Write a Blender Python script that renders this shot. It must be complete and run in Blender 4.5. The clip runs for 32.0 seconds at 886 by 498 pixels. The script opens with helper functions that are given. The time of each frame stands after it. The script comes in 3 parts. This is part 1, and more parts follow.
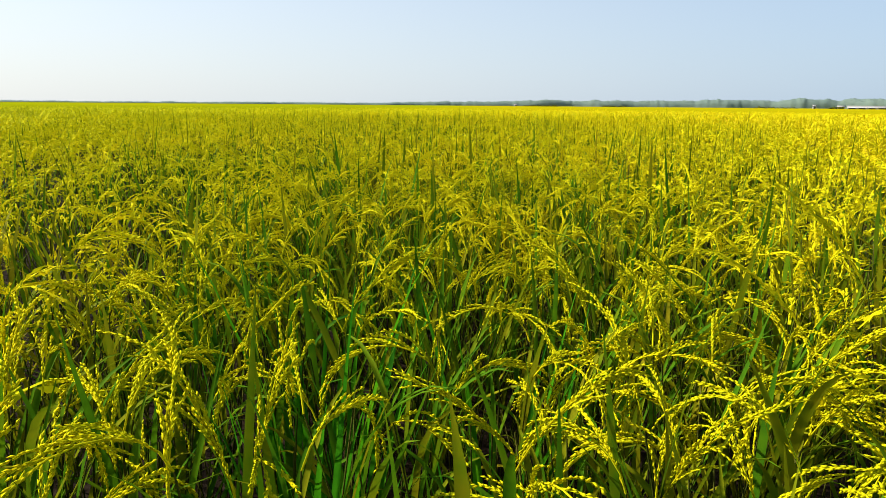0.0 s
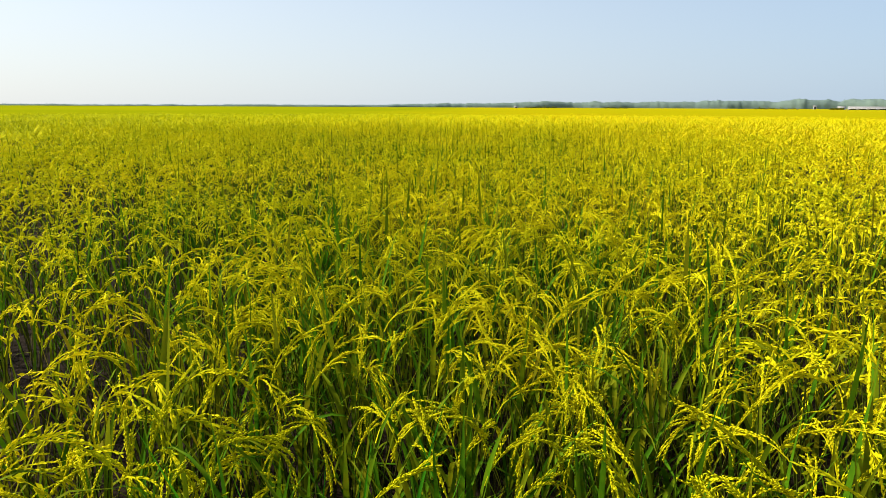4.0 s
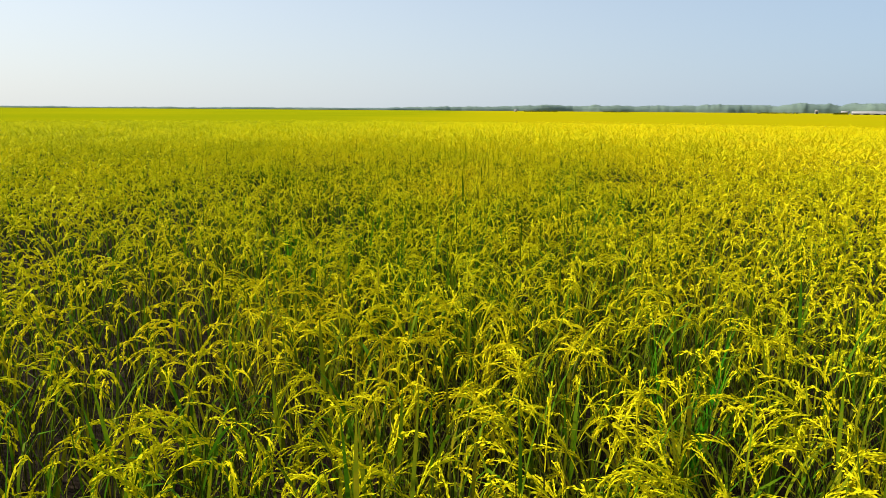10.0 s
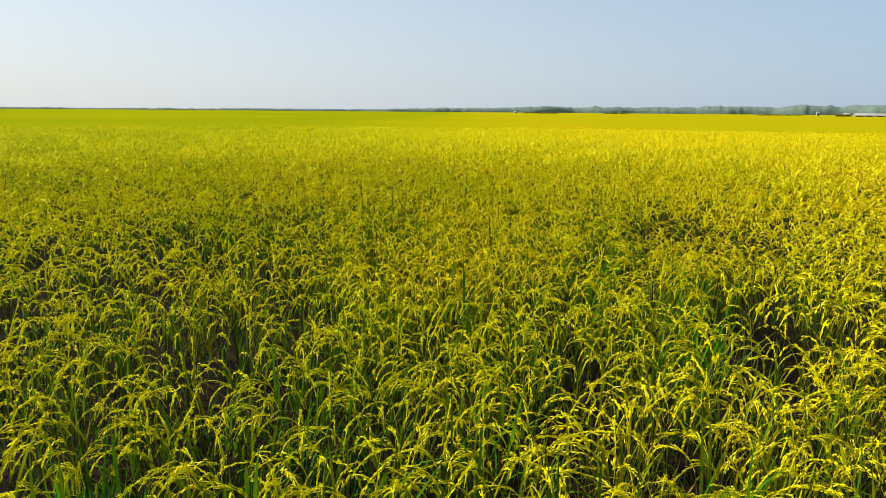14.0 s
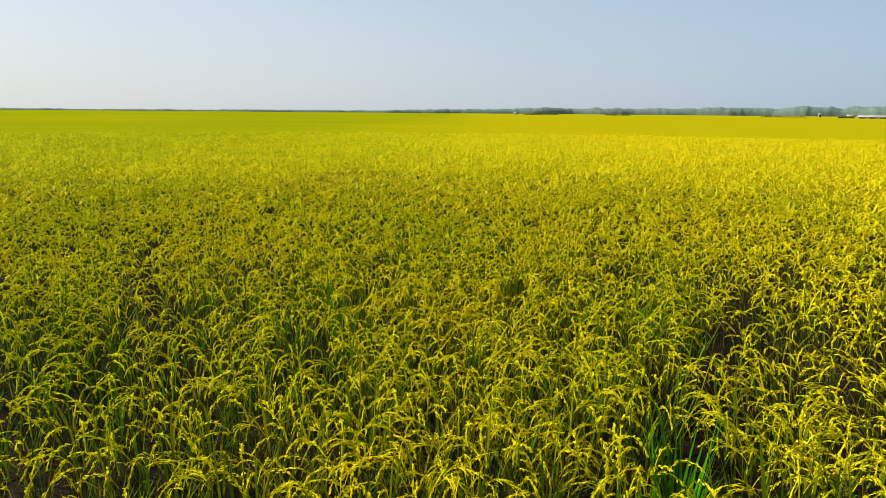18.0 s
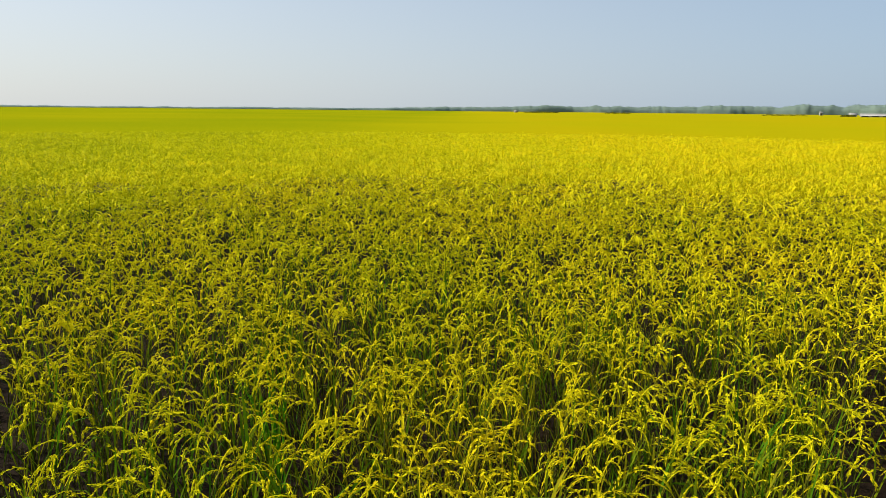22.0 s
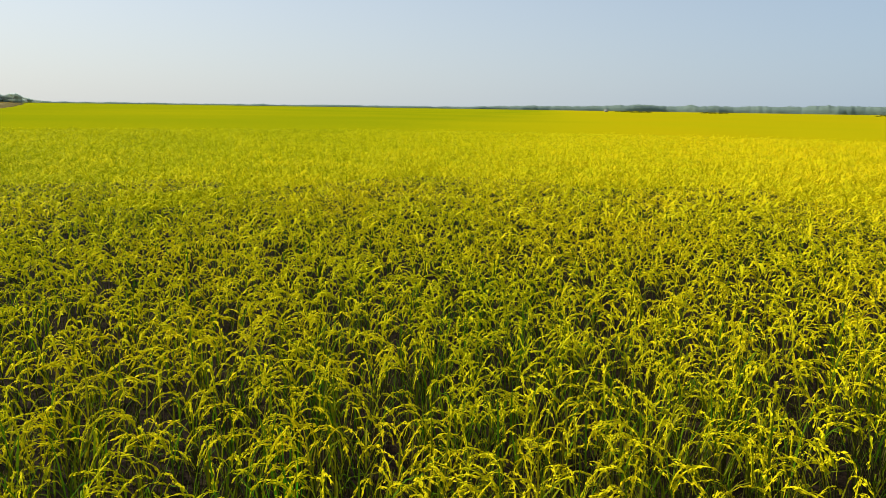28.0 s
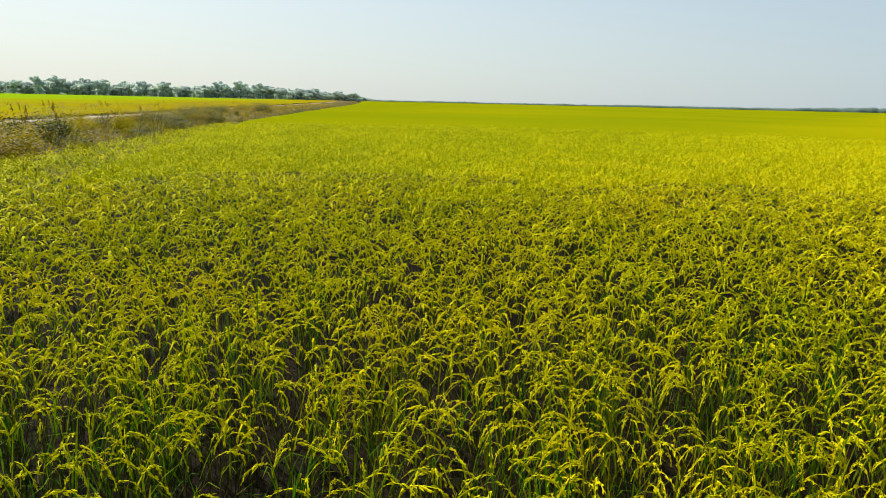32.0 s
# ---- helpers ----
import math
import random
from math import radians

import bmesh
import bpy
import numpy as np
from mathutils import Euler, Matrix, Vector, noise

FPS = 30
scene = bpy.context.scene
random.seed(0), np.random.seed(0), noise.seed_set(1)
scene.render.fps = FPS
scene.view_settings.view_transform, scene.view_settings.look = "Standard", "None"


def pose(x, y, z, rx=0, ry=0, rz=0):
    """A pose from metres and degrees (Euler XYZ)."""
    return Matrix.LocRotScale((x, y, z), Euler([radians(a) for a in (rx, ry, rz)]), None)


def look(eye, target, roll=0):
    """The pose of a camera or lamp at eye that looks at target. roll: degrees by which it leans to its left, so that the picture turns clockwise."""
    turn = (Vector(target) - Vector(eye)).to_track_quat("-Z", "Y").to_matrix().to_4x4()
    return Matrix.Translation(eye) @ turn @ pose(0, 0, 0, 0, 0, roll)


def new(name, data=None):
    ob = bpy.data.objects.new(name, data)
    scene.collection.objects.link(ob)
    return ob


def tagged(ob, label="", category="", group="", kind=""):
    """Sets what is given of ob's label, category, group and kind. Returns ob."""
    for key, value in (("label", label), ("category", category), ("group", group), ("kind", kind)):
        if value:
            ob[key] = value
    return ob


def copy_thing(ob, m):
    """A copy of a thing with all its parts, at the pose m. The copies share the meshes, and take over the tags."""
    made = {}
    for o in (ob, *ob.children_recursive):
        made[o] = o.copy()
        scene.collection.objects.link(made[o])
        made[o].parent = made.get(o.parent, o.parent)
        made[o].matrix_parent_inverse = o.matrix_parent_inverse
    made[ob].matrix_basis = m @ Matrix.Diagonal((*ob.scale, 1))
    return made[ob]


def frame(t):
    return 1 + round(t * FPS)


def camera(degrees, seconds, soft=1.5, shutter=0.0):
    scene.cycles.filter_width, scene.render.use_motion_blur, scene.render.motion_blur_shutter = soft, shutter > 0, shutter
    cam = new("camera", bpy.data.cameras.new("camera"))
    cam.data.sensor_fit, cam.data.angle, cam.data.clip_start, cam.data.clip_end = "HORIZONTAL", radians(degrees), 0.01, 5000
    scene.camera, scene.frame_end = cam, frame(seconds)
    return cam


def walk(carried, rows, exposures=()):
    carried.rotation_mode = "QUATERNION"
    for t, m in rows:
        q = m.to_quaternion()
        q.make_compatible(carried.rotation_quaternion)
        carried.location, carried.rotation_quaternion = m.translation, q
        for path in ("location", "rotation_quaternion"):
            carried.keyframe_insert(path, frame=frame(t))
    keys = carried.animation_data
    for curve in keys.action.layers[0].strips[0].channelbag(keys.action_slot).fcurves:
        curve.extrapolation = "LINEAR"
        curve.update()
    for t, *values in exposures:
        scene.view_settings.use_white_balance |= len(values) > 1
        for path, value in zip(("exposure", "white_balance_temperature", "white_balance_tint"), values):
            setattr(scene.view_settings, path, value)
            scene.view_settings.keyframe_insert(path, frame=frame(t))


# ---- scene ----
# ---- camera and walk: t, x, y, z, turn to the left, tilt, roll ----
cam = camera(65.1, 32.0, soft=0.4, shutter=0.0)
PATH = (
    (0, 0.000, 3.000, 1.320, 1.86, -11.71, 0.47),
    (0.5, -0.019, 3.001, 1.304, 1.85, -11.72, 0.47),
    (1, -0.022, 2.991, 1.301, 1.85, -11.73, 0.48),
    (1.5, -0.016, 2.985, 1.323, 1.86, -11.73, 0.46),
    (2, -0.017, 2.983, 1.380, 1.88, -11.67, 0.32),
    (2.5, -0.029, 2.964, 1.464, 1.91, -11.61, 0.22),
    (4.5, -0.073, 3.621, 1.612, 1.91, -11.58, 0.33),
    (5, -0.098, 3.877, 1.631, 1.86, -11.58, 0.50),
    (5.5, -0.117, 4.178, 1.645, 1.86, -11.54, 0.55),
    (6, -0.137, 4.549, 1.653, 1.84, -11.46, 0.52),
    (6.5, -0.157, 4.971, 1.671, 1.79, -11.44, 0.57),
    (7, -0.169, 5.420, 1.693, 1.77, -11.42, 0.57),
    (7.5, -0.165, 5.891, 1.707, 1.80, -11.33, 0.41),
    (8.5, -0.179, 6.683, 1.794, 1.84, -11.42, 0.54),
    (9, -0.183, 7.051, 1.844, 1.83, -11.43, 0.52),
    (9.5, -0.187, 7.388, 1.874, 1.82, -11.40, 0.49),
    (10, -0.192, 7.714, 1.893, 1.84, -11.34, 0.42),
    (10.5, -0.203, 8.053, 1.923, 1.86, -11.33, 0.42),
    (11, -0.223, 8.410, 1.963, 1.87, -11.35, 0.50),
    (11.5, -0.246, 8.784, 2.010, 1.84, -11.33, 0.56),
    (12, -0.256, 9.174, 2.063, 1.82, -11.32, 0.58),
    (12.5, -0.256, 9.577, 2.105, 1.80, -11.34, 0.58),
    (13, -0.249, 9.989, 2.132, 1.82, -11.32, 0.51),
    (13.5, -0.235, 10.409, 2.158, 1.83, -11.28, 0.47),
    (14, -0.223, 10.839, 2.186, 1.81, -11.25, 0.46),
    (14.5, -0.219, 11.266, 2.215, 1.79, -11.22, 0.40),
    (16.5, -0.125, 12.855, 2.364, 1.80, -11.18, 0.40),
    (17, -0.098, 13.274, 2.398, 1.80, -11.21, 0.50),
    (17.5, -0.066, 13.654, 2.425, 1.80, -11.19, 0.51),
    (18, -0.024, 14.009, 2.450, 1.82, -11.17, 0.48),
    (18.5, 0.015, 14.340, 2.476, 1.84, -11.17, 0.49),
    (19, 0.037, 14.651, 2.498, 1.84, -11.19, 0.53),
    (19.5, 0.047, 14.950, 2.512, 1.84, -11.20, 0.56),
    (20, 0.054, 15.241, 2.519, 1.83, -11.21, 0.56),
    (20.5, 0.052, 15.527, 2.516, 1.81, -11.23, 0.55),
    (21, 0.030, 15.802, 2.508, 1.80, -11.25, 0.53),
    (21.5, -0.009, 16.051, 2.514, 1.79, -11.28, 0.52),
    (22, -0.051, 16.278, 2.534, 1.78, -11.35, 0.57),
    (22.5, -0.079, 16.489, 2.550, 1.75, -11.41, 0.62),
    (23, -0.092, 16.687, 2.555, 1.73, -11.45, 0.65),
    (23.5, -0.091, 16.868, 2.553, 1.71, -11.49, 0.68),
    (24, -0.082, 17.032, 2.554, 1.72, -11.51, 0.68),
    (24.5, -0.069, 17.177, 2.559, 1.71, -11.53, 0.69),
    (26.5, -0.051, 17.486, 2.580, 1.62, -11.58, 0.72),
    (27, -0.057, 17.534, 2.557, 2.95, -11.44, 0.75),
    (27.5, -0.056, 17.531, 2.548, 5.37, -11.51, 0.80),
    (28, -0.055, 17.497, 2.539, 8.82, -11.54, 0.85),
    (28.5, -0.068, 17.469, 2.526, 12.92, -11.51, 1.00),
    (29, -0.095, 17.456, 2.526, 17.29, -11.60, 1.15),
    (29.5, -0.115, 17.455, 2.536, 21.31, -11.75, 1.25),
    (30, -0.122, 17.461, 2.538, 24.52, -11.86, 1.35),
    (30.5, -0.119, 17.468, 2.539, 26.98, -11.90, 1.35),
    (31, -0.102, 17.478, 2.548, 29.12, -11.96, 1.35),
    (31.5, -0.082, 17.481, 2.558, 31.04, -11.98, 1.33),
    (32, -0.079, 17.470, 2.566, 32.67, -11.99, 1.30),
)


def path_pose(x, y, z, yaw, pitch, roll):
    a, p = radians(yaw), radians(pitch)
    way = Vector((-math.sin(a) * math.cos(p), math.cos(a) * math.cos(p), math.sin(p)))
    return look((x, y, z), Vector((x, y, z)) + way, roll)


walk(cam, [(row[0], path_pose(*row[1:])) for row in PATH], (
    (0, 0.77, 6500, 10), (6, 0.71, 6500, 10), (12, 0.60, 6500, 10), (19, 0.48, 6500, 10), (27, 0.43, 6500, 10), (29, 0.43, 6500, 8), (30.5, 0.45, 6500, 6), (32, 0.45, 6500, 4)))

# ---- light: hazy sky, sun to the left ----
SUN_EL, SUN_LEFT = 40.0, 75.0
world = bpy.data.worlds.new("sky")
scene.world = world
world.use_nodes = True
wn, wl = world.node_tree.nodes, world.node_tree.links
sky = wn.new("ShaderNodeTexSky")
sky.sky_type = "NISHITA"
sky.sun_disc = False
sky.sun_elevation = radians(SUN_EL)
sky.sun_rotation = radians(-SUN_LEFT)
sky.air_density = 0.8
sky.dust_density = 0.8
sky.ozone_density = 1.0
wn["Background"].inputs[1].default_value = 0.12
heading = wn.new("ShaderNodeTexCoord").outputs["Generated"]
apart = wn.new("ShaderNodeSeparateXYZ")
wl.new(heading, apart.inputs[0])


def sky_range(value, low, high, at_low, at_high):
    n = wn.new("ShaderNodeMapRange")
    for key, v in zip(("From Min", "From Max", "To Min", "To Max"), (low, high, at_low, at_high)):
        n.inputs[key].default_value = v
    wl.new(value, n.inputs["Value"])
    return n.outputs[0]


def sky_mix(fac, low, high):
    n = wn.new("ShaderNodeMix")
    n.data_type = "RGBA"
    wl.new(fac, n.inputs["Factor"])
    for slot, v in ((6, low), (7, high)):
        if isinstance(v, tuple):
            n.inputs[slot].default_value = v
        else:
            wl.new(v, n.inputs[slot])
    return n.outputs[2]


# moist air: it thins out with height and is whiter and brighter towards the sun in the west
sunward = wn.new("ShaderNodeVectorMath")
sunward.operation = "DOT_PRODUCT"
sunward.inputs[1].default_value = (-math.sin(radians(SUN_LEFT)), math.cos(radians(SUN_LEFT)), 0)
wl.new(heading, sunward.inputs[0])
airlight = sky_mix(sky_range(sunward.outputs["Value"], -0.45, 0.95, 0.0, 1.0), (2.02, 2.78, 3.70, 1.0), (4.30, 4.42, 4.30, 1.0))
wl.new(sky_mix(sky_range(apart.outputs["Z"], 0.0, 0.6, 0.92, 0.0), sky.outputs[0], airlight), wn["Background"].inputs[0])
sun = new("sun", bpy.data.lights.new("sun", "SUN"))
sun.data.energy, sun.data.angle, sun.data.color = 5.0, radians(1.0), (1.0, 0.94, 0.84)
a, e = radians(SUN_LEFT), radians(SUN_EL)
sun.matrix_world = look((-math.sin(a) * math.cos(e) * 60, math.cos(a) * math.cos(e) * 60, math.sin(e) * 60), (0, 0, 0))


# ---- materials ----
def nodes_of(name):
    m = bpy.data.materials.new(name)
    m.use_nodes = True
    nt = m.node_tree
    return m, nt, nt.nodes["Principled BSDF"], nt.nodes["Material Output"]


def math_node(nt, op, a, b):
    n = nt.nodes.new("ShaderNodeMath")
    n.operation = op
    for i, v in enumerate((a, b)):
        if isinstance(v, (int, float)):
            n.inputs[i].default_value = v
        else:
            nt.links.new(v, n.inputs[i])
    return n.outputs[0]


def ramp(nt, fac, stops):
    n = nt.nodes.new("ShaderNodeValToRGB")
    n.color_ramp.elements[0].position, n.color_ramp.elements[-1].position = stops[0][0], stops[-1][0]
    n.color_ramp.elements[0].color, n.color_ramp.elements[-1].color = (*stops[0][1], 1), (*stops[-1][1], 1)
    for p, c in stops[1:-1]:
        n.color_ramp.elements.new(p).color = (*c, 1)
    nt.links.new(fac, n.inputs[0])
    return n.outputs[0]


def noise_at(nt, coords, scale, detail=3.0, rough=0.55):
    n = nt.nodes.new("ShaderNodeTexNoise")
    n.inputs["Scale"].default_value, n.inputs["Detail"].default_value, n.inputs["Roughness"].default_value = scale, detail, rough
    if coords is not None:
        nt.links.new(coords, n.inputs["Vector"])
    return n.outputs["Fac"]


def bump(nt, height, strength, dist, bsdf):
    n = nt.nodes.new("ShaderNodeBump")
    n.inputs["Strength"].default_value, n.inputs["Distance"].default_value = strength, dist
    nt.links.new(height, n.inputs["Height"])
    nt.links.new(n.outputs[0], bsdf.inputs["Normal"])


def plant_material(name, stops, through_part=0.35, rough=0.5, fine=60.0, patch=0.6, spec=0.0, fleck=0.5, drift=None):
    """Living or dry plant tissue: every blade has its own tone, drifting in patches over the field, and lets light through."""
    m, nt, bsdf, out = nodes_of(name)
    pos = nt.nodes.new("ShaderNodeNewGeometry")
    info = nt.nodes.new("ShaderNodeObjectInfo")
    own = math_node(nt, "FRACT", math_node(nt, "ADD", pos.outputs["Random Per Island"], info.outputs["Random"]), 0.0)
    field = noise_at(nt, pos.outputs["Position"], patch, 2.0)
    grain = noise_at(nt, pos.outputs["Position"], fine, 2.0)
    f = math_node(nt, "MULTIPLY", own, 0.45)
    f = math_node(nt, "ADD", f, math_node(nt, "MULTIPLY", math_node(nt, "SUBTRACT", field, 0.2), 0.75))
    f = math_node(nt, "ADD", f, math_node(nt, "MULTIPLY", math_node(nt, "SUBTRACT", grain, 0.5), fleck))
    if drift:  # a slow change of tone across the land: the way, from, to, and the shift at both ends
        way, low, high, at_low, at_high = drift
        dot = nt.nodes.new("ShaderNodeVectorMath")
        dot.operation = "DOT_PRODUCT"
        dot.inputs[1].default_value = way
        nt.links.new(pos.outputs["Position"], dot.inputs[0])
        shift = nt.nodes.new("ShaderNodeMapRange")
        for key, v in zip(("From Min", "From Max", "To Min", "To Max"), (low, high, at_low, at_high)):
            shift.inputs[key].default_value = v
        nt.links.new(dot.outputs["Value"], shift.inputs["Value"])
        f = math_node(nt, "ADD", f, shift.outputs[0])
    colour = ramp(nt, f, stops)
    nt.links.new(colour, bsdf.inputs["Base Color"])
    bsdf.inputs["Roughness"].default_value = rough
    bsdf.inputs["Specular IOR Level"].default_value = spec
    tr = nt.nodes.new("ShaderNodeBsdfTranslucent")
    nt.links.new(colour, tr.inputs["Color"])
    mix = nt.nodes.new("ShaderNodeMixShader")
    mix.inputs[0].default_value = through_part
    nt.links.new(bsdf.outputs[0], mix.inputs[1])
    nt.links.new(tr.outputs[0], mix.inputs[2])
    nt.links.new(mix.outputs[0], out.inputs["Surface"])
    return m


CROP_DRIFT = ((1, 0, 0), -15.0, 9.0, -0.23, 0.14)  # the crop turns greener and darker towards the bund
LEAF = plant_material("rice_leaf", [(0.05, (0.020, 0.095, 0.004)), (0.3, (0.075, 0.18, 0.004)), (0.6, (0.20, 0.21, 0.005)), (0.95, (0.38, 0.26, 0.010))], 0.30, 0.6, 25.0, spec=0.015, drift=CROP_DRIFT)
GRAIN = plant_material("rice_grain", [(0.0, (0.28, 0.31, 0.004)), (0.2, (0.50, 0.50, 0.005)), (0.5, (0.70, 0.62, 0.006)), (0.95, (0.80, 0.58, 0.008))], 0.22, 0.7, 200.0, spec=0.01, fleck=0.45, drift=CROP_DRIFT)
FRESH = plant_material("fresh_rice_leaf", [(0.1, (0.018, 0.13, 0.005)), (0.5, (0.065, 0.29, 0.005)), (0.95, (0.17, 0.38, 0.006))], 0.42, 0.5, 25.0, spec=0.03)
# stem tones set dark, which adds shade to the gaps inside the canopy
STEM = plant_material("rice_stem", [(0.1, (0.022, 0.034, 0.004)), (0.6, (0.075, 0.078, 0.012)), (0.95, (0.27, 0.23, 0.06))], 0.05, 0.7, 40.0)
CANOPY = plant_material("rice_canopy", [(0.1, (0.23, 0.26, 0.003)), (0.5, (0.37, 0.33, 0.003)), (0.9, (0.43, 0.32, 0.003))], 0.15, 0.9, 5.0, 0.02, 0.0, drift=CROP_DRIFT)
GREENFIELD = plant_material("young_rice", [(0.0, (0.36, 0.26, 0.006)), (0.35, (0.36, 0.33, 0.006)), (0.62, (0.32, 0.43, 0.008)), (0.95, (0.25, 0.44, 0.010))], 0.2, 0.9, 5.0, 0.03, 0.0, drift=((-0.77, -0.64, 0), 6.0, 110.0, -0.45, 0.25))
STRAW = plant_material("dry_grass", [(0.1, (0.17, 0.14, 0.004)), (0.5, (0.42, 0.31, 0.006)), (0.95, (0.60, 0.39, 0.010))], 0.4, 0.7, 12.0, 0.25, 0.1)
WEED = plant_material("weed_leaf", [(0.1, (0.04, 0.07, 0.004)), (0.6, (0.15, 0.15, 0.006)), (0.95, (0.32, 0.23, 0.01))], 0.25, 0.6, 12.0, 0.3, 0.1)
HERB = plant_material("olive_weed_leaf", [(0.1, (0.22, 0.23, 0.005)), (0.6, (0.44, 0.37, 0.007)), (0.95, (0.60, 0.42, 0.01))], 0.35, 0.6, 12.0, 0.3, 0.0)
STALK = plant_material("dry_stalk", [(0.1, (0.24, 0.19, 0.02)), (0.9, (0.42, 0.31, 0.05))], 0.3, 0.8, 20.0)
# very pale foliage: the haze of the distance is mixed into the base colour
FAR_LEAF = plant_material("haze_coloured_leaf", [(0.1, (0.62, 0.70, 0.64)), (0.6, (0.66, 0.73, 0.67)), (0.95, (0.69, 0.75, 0.69))], 0.65, 0.9, 0.8, 0.05, 0.0)
# horizon woods and far bark, greyed in their colour to show haze
WOODS = plant_material("haze_coloured_woods", [(0.1, (0.18, 0.25, 0.21)), (0.6, (0.20, 0.27, 0.22)), (0.95, (0.23, 0.29, 0.23))], 0.3, 0.95, 0.3, 0.02, 0.0)
FAR_BARK = plant_material("haze_coloured_bark", [(0.1, (0.16, 0.16, 0.14)), (0.9, (0.26, 0.25, 0.22))], 0.0, 0.9, 2.0, 0.05, 0.1)


def soil_material(name, stops, scale, rough=0.9, relief=0.03):
    m, nt, bsdf, out = nodes_of(name)
    pos = nt.nodes.new("ShaderNodeNewGeometry").outputs["Position"]
    f = math_node(nt, "ADD", math_node(nt, "MULTIPLY", noise_at(nt, pos, scale, 6.0), 0.6), math_node(nt, "MULTIPLY", noise_at(nt, pos, scale * 0.08, 2.0), 0.4))
    nt.links.new(ramp(nt, f, stops), bsdf.inputs["Base Color"])
    bsdf.inputs["Roughness"].default_value = rough
    bsdf.inputs["Specular IOR Level"].default_value = 0.05
    bump(nt, noise_at(nt, pos, scale * 2.0, 5.0), 0.8, relief, bsdf)
    return m


# soil colour taken near black to deepen the shade between the hills
SOIL = soil_material("darkened_soil", [(0.3, (0.008, 0.005, 0.003)), (0.7, (0.022, 0.014, 0.007))], 9.0)
DIRT = soil_material("pale_dirt", [(0.3, (0.34, 0.26, 0.17)), (0.7, (0.52, 0.43, 0.31))], 3.0)
BANK = soil_material("grassy_bank", [(0.3, (0.055, 0.042, 0.006)), (0.7, (0.17, 0.12, 0.012))], 2.0)
WALLP = soil_material("weathered_plaster", [(0.3, (0.42, 0.42, 0.40)), (0.7, (0.58, 0.57, 0.55))], 1.5, 0.8, 0.005)
ROOF = soil_material("pale_roof_sheet", [(0.3, (0.20, 0.19, 0.18)), (0.7, (0.30, 0.29, 0.27))], 0.8, 0.8, 0.01)
DARK = soil_material("opening_shade", [(0.3, (0.03, 0.03, 0.03)), (0.7, (0.06, 0.06, 0.055))], 1.0, 0.8, 0.005)


# ---- mesh helpers ----
def mesh_of(name, verts, tris, mats, index=None, smooth=False):
    """A mesh from arrays of corners and triangles."""
    me = bpy.data.meshes.new(name)
    verts, tris = np.asarray(verts, np.float32), np.asarray(tris, np.int32)
    me.vertices.add(len(verts))
    me.vertices.foreach_set("co", verts.ravel())
    me.loops.add(len(tris) * 3)
    me.loops.foreach_set("vertex_index", tris.ravel())
    me.polygons.add(len(tris))
    me.polygons.foreach_set("loop_start", np.arange(0, len(tris) * 3, 3, dtype=np.int32))
    if index is not None:
        me.polygons.foreach_set("material_index", np.asarray(index, np.int32))
    if smooth:
        me.polygons.foreach_set("use_smooth", np.ones(len(tris), bool))
    for m in mats:
        me.materials.append(m)
    me.update(calc_edges=True)
    return me


def part(name, mesh, parent, label=""):
    ob = new(name, mesh)
    ob.parent = parent
    return tagged(ob, label)


def joined(pieces):
    """Joins (corners, triangles) pieces into one pair of arrays."""
    vs, fs, n = [], [], 0
    for v, f in pieces:
        vs.append(v)
        fs.append(np.asarray(f) + n)
        n += len(v)
    return np.concatenate(vs), np.concatenate(fs)


def strip(pts, side, width):
    """A flat ribbon along pts; side: across; width: at each point."""
    pts, width = np.asarray(pts, float), np.asarray(width, float)[:, None]
    v = np.stack([pts - side * width / 2, pts + side * width / 2], 1).reshape(-1, 3)
    i = np.arange(len(pts) - 1)[:, None] * 2
    f = np.concatenate([i + (0, 1, 3), i + (0, 3, 2)])
    return v, f


def folded(pts, side, width, fold=0.3):
    """A ribbon with a sunken midrib."""
    pts, width = np.asarray(pts, float), np.asarray(width, float)[:, None]
    low = np.array((0, 0, -1.0)) * width * fold
    v = np.stack([pts - side * width / 2, pts + low, pts + side * width / 2], 1).reshape(-1, 3)
    i = np.arange(len(pts) - 1)[:, None] * 3
    f = np.concatenate([i + q for q in ((0, 1, 4), (0, 4, 3), (1, 2, 5), (1, 5, 4))])
    return v, f


def tube(pts, r, sides=3):
    pts, r = np.asarray(pts, float), np.broadcast_to(r, len(pts))
    along = np.gradient(pts, axis=0)
    along /= np.linalg.norm(along, axis=1, keepdims=True) + 1e-9
    u = np.cross(along, (0.31, 0.17, 0.93) if abs(along[:, 2]).mean() < 0.9 else (1.0, 0.1, 0.0))
    u /= np.linalg.norm(u, axis=1, keepdims=True) + 1e-9
    w = np.cross(along, u)
    ang = np.arange(sides) * 2 * math.pi / sides
    v = (pts[:, None] + r[:, None, None] * (np.cos(ang)[None, :, None] * u[:, None] + np.sin(ang)[None, :, None] * w[:, None])).reshape(-1, 3)
    f = []
    for k in range(len(pts) - 1):
        for s in range(sides):
            a, b = k * sides + s, k * sides + (s + 1) % sides
            f += [(a, b, b + sides), (a, b + sides, a + sides)]
    return v, np.array(f)


